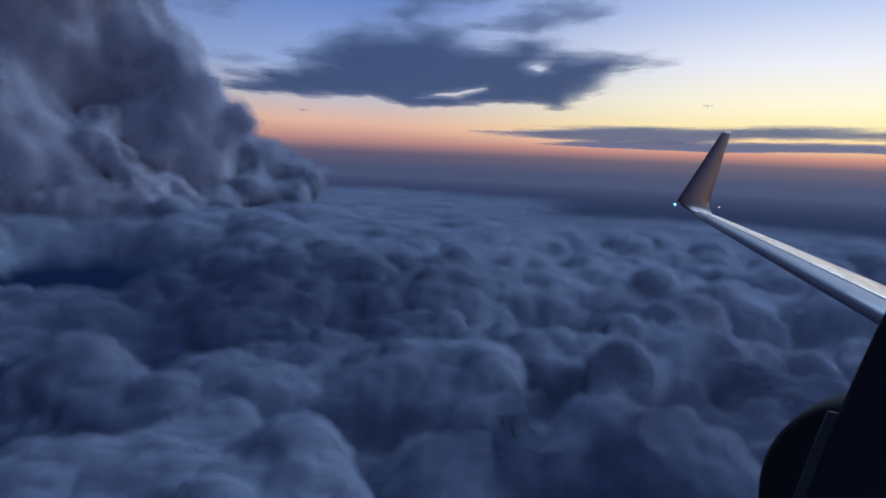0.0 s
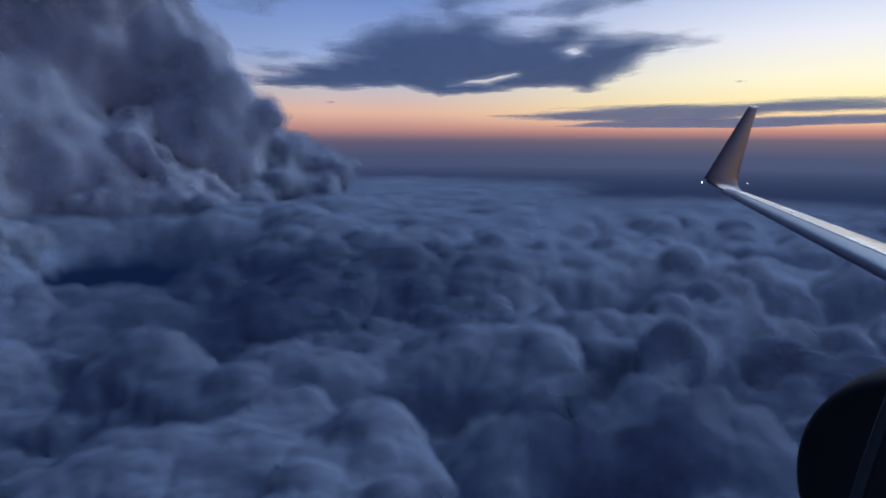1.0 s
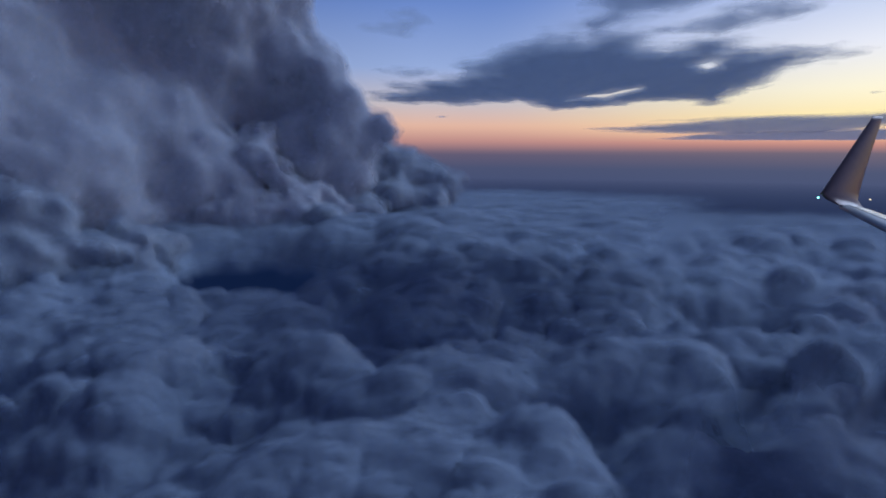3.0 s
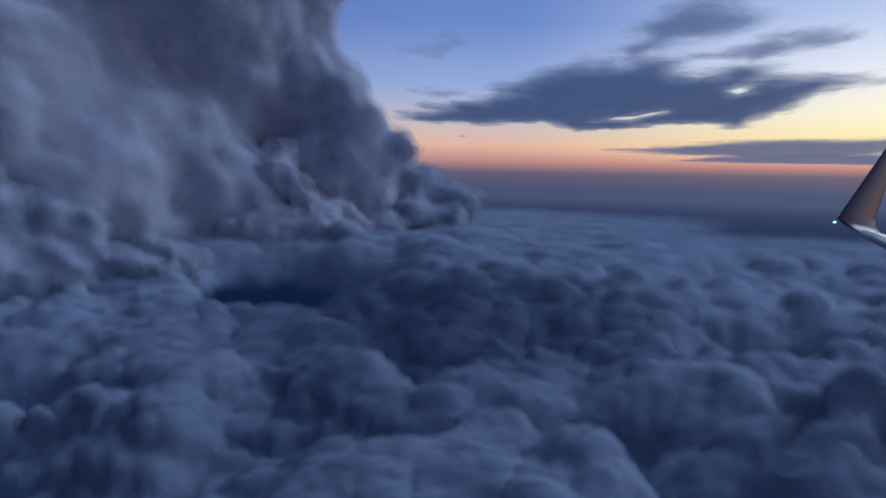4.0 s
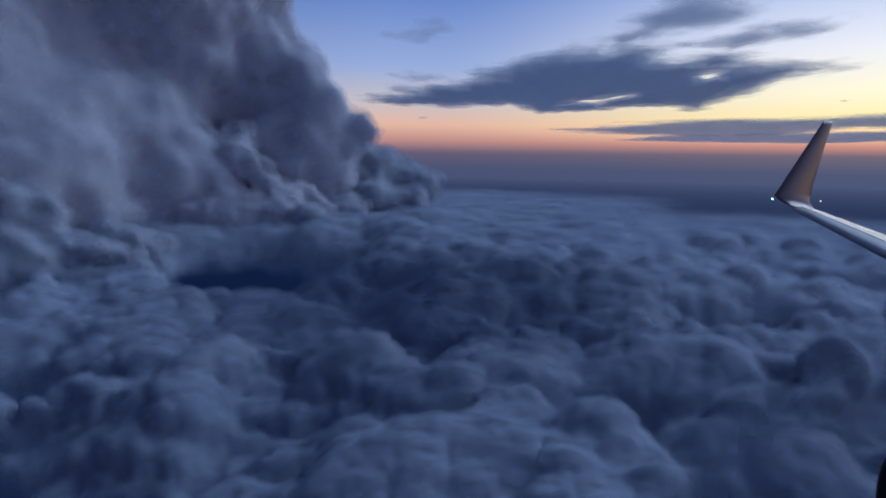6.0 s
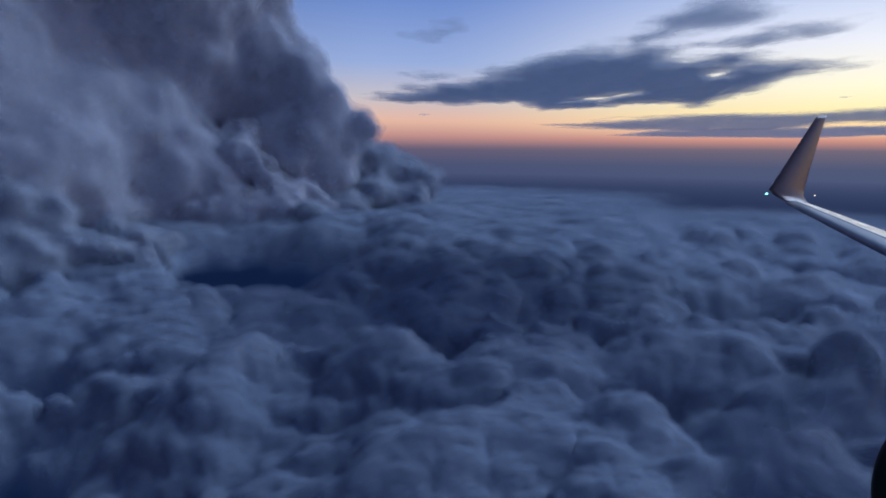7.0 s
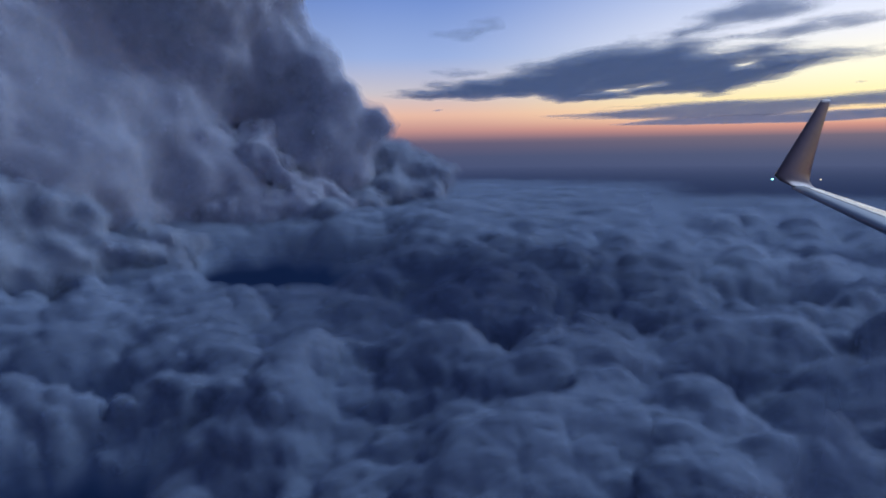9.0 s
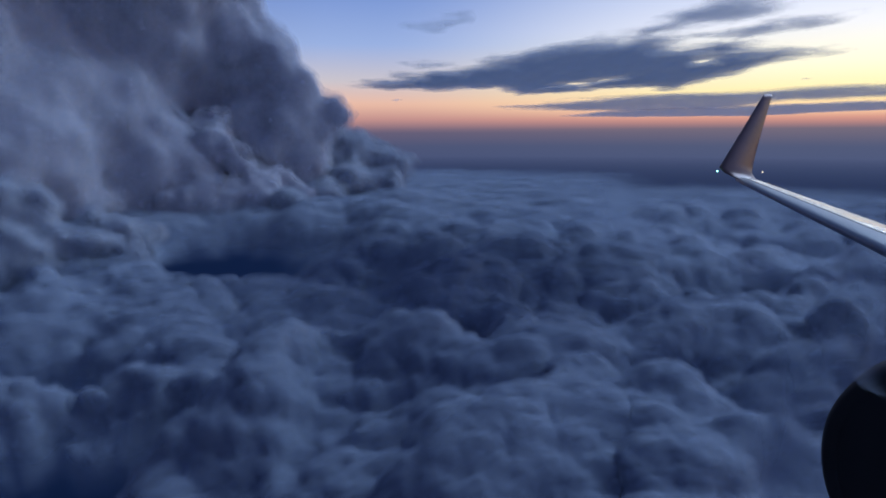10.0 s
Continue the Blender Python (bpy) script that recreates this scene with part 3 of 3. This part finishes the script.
for name, lobes, step, melt, relief, label in (
        ("body", BODY, 0.05, 0.06, ((1.0, 0.28), (2.2, 0.22), (4.8, 0.14)), "tall soft grey-violet body of the cumulus"),
        ("column", COLUMN, 0.026, 0.04, ((2.6, 0.28), (5.2, 0.18), (11.0, 0.08)), "pale rising column of billows on the body's flank"),
        ("shoulder", SHOULDER, 0.03, 0.05, ((2.2, 0.24), (5.0, 0.14), (10.0, 0.07)), "low hazy shoulder of cloud behind the foot"),
        ("billow", BILLOW, 0.026, 0.05, ((2.2, 0.3), (5.0, 0.18), (11.0, 0.08)), "pale rounded billow at the foot")):
    field, lo = mass_field(lobes, step, melt, relief)
    p, n, f = surface(field, lo, step)
    mass = part(name, mesh_of(name, p * U - home, f), TOWER if name in ("body", "column") else SHADED_BILLOWS, tower, label)
    coarse, soft = field[::2, ::2, ::2], 10 if name in ("body", "shoulder") else 8
    for out, most in SKINS:
        p, n, f = surface(coarse - soft * out, lo, 2 * step)
        skin = mesh_of("mist", p * U - home, f, density=np.full(len(p), most), flow=p / 7.5, thin=np.ones(len(p)))
        tagged(part("mist", skin, SHROUD if name in ("body", "column") else SHADED_MIST, mass, "soft misty outside of the cloud"), kind="stuff")


# ---- veil clouds above ----
def veil(name, outline, z, step, thick, mat, label, soft=0.16, gaps=(), squash=0.35, warp=0.1, owner=None):
    """A thin horizontal cloud over an outline on the plan: a lens of cloud, thin at its rim, with clear gaps (outlines too)."""
    def inside(shape, x, y):
        """Distance in from the outline's rim, negative outside, with the plan's depth counted less."""
        q = np.array(shape) * (1, squash)
        px, py = x, y * squash
        best, odd = np.full(x.shape, 1e9), np.zeros(x.shape, bool)
        for (ax, ay), (bx, by) in zip(q, np.roll(q, -1, 0)):
            ex, ey = bx - ax, by - ay
            k = np.clip(((px - ax) * ex + (py - ay) * ey) / (ex * ex + ey * ey), 0, 1)
            best = np.minimum(best, np.hypot(px - ax - k * ex, py - ay - k * ey))
            odd ^= ((ay > py) != (by > py)) & (px < ex * (py - ay) / (ey if abs(ey) > 1e-9 else 1e-9) + ax)
        return np.where(odd, best, -best)

    o = np.array(outline)
    lo, hi = o.min(0) - soft * np.array((1, 1 / squash)), o.max(0) + soft * np.array((1, 1 / squash))
    X, Y = np.meshgrid(np.arange(lo[0], hi[0], step), np.arange(lo[1], hi[1], step / squash))
    p = np.stack([X, Y * squash, 0 * X + z], -1) / (step * 16)
    wx, wy = X + warp * smooth_noise(p) + 0.4 * warp * smooth_noise(p * 3), Y + (warp * smooth_noise(p + 31) + 0.4 * warp * smooth_noise(p * 3 + 11)) / squash
    dens = np.clip(0.5 + 0.5 * inside(outline, wx, wy) / soft, 0, 1)
    for hole in gaps:
        dens = dens * (1 - 0.9 * np.clip(0.6 + 0.5 * inside(hole, X, Y) / (0.25 * soft), 0, 1))
    body = thick * dens ** 0.7 * (0.7 + 0.5 * smooth_noise(p * 2.1))
    n = X.size
    quad = grid_faces(*X.shape)
    quad = quad[(dens > 0.02).ravel()[quad].all(1)]
    verts = np.concatenate([np.stack([X, Y, z + 0.4 * body], -1).reshape(-1, 3), np.stack([X, Y, z - 0.6 * body], -1).reshape(-1, 3)])
    quads = np.concatenate([quad, quad[:, ::-1] + n])
    used, flat = np.unique(quads, return_inverse=True)
    ob = part(name, mesh_of(name, verts[used] * U, flat.reshape(-1, 4), density=np.tile(dens.ravel(), 2)[used]), mat, owner)
    return tagged(ob, label, "" if owner else "cloud")


high_veil = tagged(new("veil_cloud"), "dark blue-grey ragged veil cloud against the bright dusk sky", "cloud")
veil("body", [(-1.76, 5.58), (-1.35, 4.64), (-0.97, 4.16), (-0.64, 3.38), (-0.37, 2.89), (-0.2, 2.64), (0.16, 2.9), (0.43, 3.01), (0.72, 3.24), (0.92, 3.38), (0.83, 3.56), (0.88, 4.24),
                    (0.95, 5.95), (0.54, 5.6), (0.11, 6.13), (-0.31, 6.68), (-0.6, 5.62), (-1.2, 5.92)], 0.47, 0.016, 0.05, VEIL,
     "broad dark body with clear gaps", owner=high_veil,
     gaps=([(-0.24, 5.56), (0.02, 5.0), (0.26, 4.55), (0.26, 4.79), (0.06, 5.51)], [(0.35, 3.53), (0.42, 3.39), (0.51, 3.57), (0.48, 3.77)]))
for outline, z in (([(-0.17, 2.52), (-0.14, 1.96), (-0.05, 1.77), (0.12, 1.92), (0.02, 2.27)], 0.47), ([(0.1, 2.6), (0.24, 2.3), (0.44, 2.17), (0.47, 2.28), (0.3, 2.57)], 0.475)):
    veil("streak", outline, z, 0.012, 0.02, STREAK, "paler frayed streak", soft=0.09, warp=0.06, owner=high_veil)
for outline, z in (([(-1.16, 3.17), (-1.02, 2.92), (-0.92, 2.89), (-1.02, 3.14)], 0.6), ([(-1.25, 3.69), (-1.13, 3.51), (-1.02, 3.58), (-1.19, 3.8)], 0.47)):
    veil("wispy_cloud", outline, z, 0.012, 0.02, WISP, "thin grey wisp of high cloud", soft=0.09, warp=0.06)
veil("small_cloud", [(-1.92, 9.01), (-1.82, 8.8), (-1.78, 8.97), (-1.87, 9.2)], 0.52, 0.008, 0.02, WISP, "tiny dark shred of cloud above the orange horizon", soft=0.035, warp=0.02)
veil("small_cloud", [(2.42, 6.66), (2.44, 6.58), (2.50, 6.66), (2.48, 6.74)], 0.6, 0.006, 0.02, WISP, "tiny grey shred of cloud in the yellow sky", soft=0.025, warp=0.015)


def far_band(outline, label):
    return veil("stratus_band", [(2.6 * x, 2.6 * y) for x, y in outline], 4.16, 0.5, 0.3, STRATUS, label, soft=3.8, warp=2.0)


far_band([(1.71, 41.21), (3.75, 38.51), (5.57, 31.55), (8.65, 29.34), (11.02, 26.72), (14.38, 24.74), (22, 22), (26, 26), (17.59, 30.17), (14.73, 32.55), (14.98, 37.59), (15.0, 44.58),
                      (10.38, 47.66), (5.65, 46.3)], "long dark violet band of low stratus above the orange horizon")
far_band([(9.33, 63.52), (10.38, 47.66), (15.89, 40.63), (21.02, 35.99), (33, 33), (42, 42), (27.94, 47.71), (26.09, 55.4), (25.37, 63.31), (17.0, 65.75)], "lower mauve band of stratus lit orange below")


# ---- airliner: wing, winglet, lamp, engine ----
FORE, SIDE, UP = Vector((-0.878, -0.479, 0)), Vector((-0.479, 0.878, 0)), Vector((0, 0, 1))
EYE_MID = Vector([c * U for c in MID])


def craft(lat, aft, up):
    """A point in the airliner's own axes from the window: out to the side, aft, up."""
    return EYE_MID + SIDE * lat - FORE * aft + UP * up


plane = tagged(new("airliner"), "airliner wing with upturned winglet and shaded black engine cowling", "aircraft")
plane.matrix_world = Matrix.Translation(craft(4.0, 9.0, -2.5))
INV = plane.matrix_world.inverted()


PITCH = 0.125                               # the airliner climbs, nose up


def aerofoil(x):
    return 5 * (0.2969 * math.sqrt(x) - 0.126 * x - 0.3516 * x * x + 0.2843 * x ** 3 - 0.1015 * x ** 4)


def section(lat, lead, up, chord, thick, top_from=0.0, low_from=0.0, top_to=1.0, low_to=1.0, n=16, out=0.0):
    """Part of an aerofoil's outline: over the top from top_to to top_from of the chord, then back below from low_from to low_to."""
    ease = [0.5 - 0.5 * math.cos(math.pi * k / n) for k in range(n + 1)]
    top = [(top_to + (top_from - top_to) * e, 1) for e in ease]
    low = [(low_from + (low_to - low_from) * e, -0.75) for e in ease]
    if top_from == low_from == 0.0:
        low = low[1:]
    return [INV @ craft(lat, lead + x * chord - out * (1 - x), up + (side * (thick * aerofoil(x) + out * 0.4) - PITCH * x) * chord) for x, side in top + low]


def loft(name, rings, mat, parent, label="", cap=True):
    bm = bmesh.new()
    made = [[bm.verts.new(v) for v in ring] for ring in rings]
    for a, b in zip(made, made[1:]):
        for k in range(len(a)):
            bm.faces.new((a[k], a[(k + 1) % len(a)], b[(k + 1) % len(a)], b[k])).smooth = True
    if cap:
        bm.faces.new(made[0]), bm.faces.new(made[-1][::-1])
    bmesh.ops.recalc_face_normals(bm, faces=bm.faces)
    return part(name, bm, mat, parent, label)


TIP, ROOT = (15.4, 17.72, -1.42, 1.6, 0.14), (3.2, 11.28, -3.14, 5.6, 0.115)
def span(**how):
    return [section(*[a + (b - a) * k / 14 for a, b in zip(TIP, ROOT)], **how) for k in range(15)]


wing = loft("wing", span(top_from=0.24, low_from=0.10), METAL, plane, "bright bare-metal wing skin")
loft("slat", span(top_to=0.175, low_to=0.09, out=0.012), PAINT, wing, "blue-grey leading-edge slat")
loft("slat_gap", span(top_from=0.12, low_from=0.05, top_to=0.28, low_to=0.13, out=-0.003), SEAM, wing, "dark gap behind the slat")

# winglet: sweeps back and leans out as it rises
rings = []
for k in range(18):
    s = -0.2 + 1.2 * k / 17                 # below 0 it bends inboard into the wing's tip
    bend = max(0.0, -s / 0.2)
    chord = 1.5 - 1.08 * max(0, s) ** 0.9 + 0.1 * bend
    lat = 15.62 + 0.28 * s - 0.36 * bend ** 1.6
    up = -1.06 + 2.34 * s + 0.10 * bend ** 1.5
    lead = 17.2 + 2.15 * max(0, s) + 0.55 * bend
    ring = []
    for i in range(24):
        a = 2 * math.pi * i / 24
        x, y = 0.5 + 0.5 * math.cos(a), 0.085 * math.sin(a) * (1.15 - 0.5 * (0.5 + 0.5 * math.cos(a)))
        ring.append(INV @ craft(lat + y * chord, lead + x * chord * (1 - 0.25 * bend), up - 0.14 * x * chord * max(0, 1 - s)))
    rings.append(ring)
loft("winglet", rings, WINGLET, plane, "dark grey-brown upturned winglet")

nacelle_rings = []
for aft, rad in ((10.62, 1.72), (10.5, 1.84), (10.58, 1.96), (10.98, 2.08), (12.4, 2.2), (14.4, 2.16), (16.8, 1.8), (18.4, 1.4)):
    nacelle_rings.append([INV @ craft(5.2 + rad * math.cos(2 * math.pi * i / 64), aft + 0.06, -5.30 + rad * math.sin(2 * math.pi * i / 64)) for i in range(64)])
# cowling coloured black for the shadow it stands in
loft("engine_cowling", nacelle_rings, UNLIT_BLACK, plane, "shaded black engine cowling")

lamp_bm = bmesh.new()
bmesh.ops.create_icosphere(lamp_bm, subdivisions=3, radius=0.025, matrix=Matrix.Translation(INV @ craft(15.6, 17.12, -1.15)))
GREEN, gt, gadd, glink = material("green_lamp")
glink(gadd("ShaderNodeEmission", Color=(0.25, 1.0, 0.9, 1), Strength=6.0).outputs[0], gadd("ShaderNodeOutputMaterial").inputs[0])
part("navigation_light", lamp_bm, GREEN, plane, "lit green wingtip light")
rear_bm = bmesh.new()
bmesh.ops.create_icosphere(rear_bm, subdivisions=2, radius=0.022, matrix=Matrix.Translation(INV @ craft(15.25, 18.75, -1.2)))
WARM, gt, gadd, glink = material("white_lamp")
glink(gadd("ShaderNodeEmission", Color=(1.0, 0.85, 0.6, 1), Strength=1.6).outputs[0], gadd("ShaderNodeOutputMaterial").inputs[0])
part("tail_light", rear_bm, WARM, plane, "small warm white light behind the winglet")


# ---- cabin window's edge ----
def slab(name, outline, back, mat, parent, label=""):
    """A flat outline made thick along a way."""
    bm = bmesh.new()
    a, b = [bm.verts.new(v) for v in outline], [bm.verts.new(Vector(v) + back) for v in outline]
    bm.faces.new(a), bm.faces.new(b[::-1])
    for k in range(len(a)):
        bm.faces.new((a[k], b[k], b[(k + 1) % len(a)], a[(k + 1) % len(a)]))
    bmesh.ops.recalc_face_normals(bm, faces=bm.faces)
    bmesh.ops.bevel(bm, geom=bm.edges[:], offset=0.006, segments=2, affect="EDGES", profile=0.6)
    return part(name, bm, mat, parent, label)


AHEAD, ACROSS, RISE = Vector((0.50, 0.80, -0.33)).normalized(), Vector((0.848, -0.53, 0.0)), Vector((0.175, 0.28, 0.944))
pane_at = AHEAD * 1.2
window = tagged(new("window_frame"), "unlit black cabin window surround with a thin grey trim", "window", kind="structure")


def pane_point(u, v):
    return pane_at + ACROSS * u + RISE * v


edge = [(-0.072 + 0.055 * (k / 10) + 0.075 * (k / 10) ** 2, -0.32 + 0.62 * k / 10) for k in range(11)]
slab("surround", [pane_point(u, v) for u, v in edge] + [pane_point(0.5, 0.30), pane_point(0.5, -0.32)], AHEAD * 0.05, UNLIT_BLACK, window)
slab("trim", [pane_point(u - 0.015, v) for u, v in edge[:7]] + [pane_point(u + 0.002, v) for u, v in edge[6::-1]], AHEAD * 0.02, TRIM, window, "thin grey trim strip")
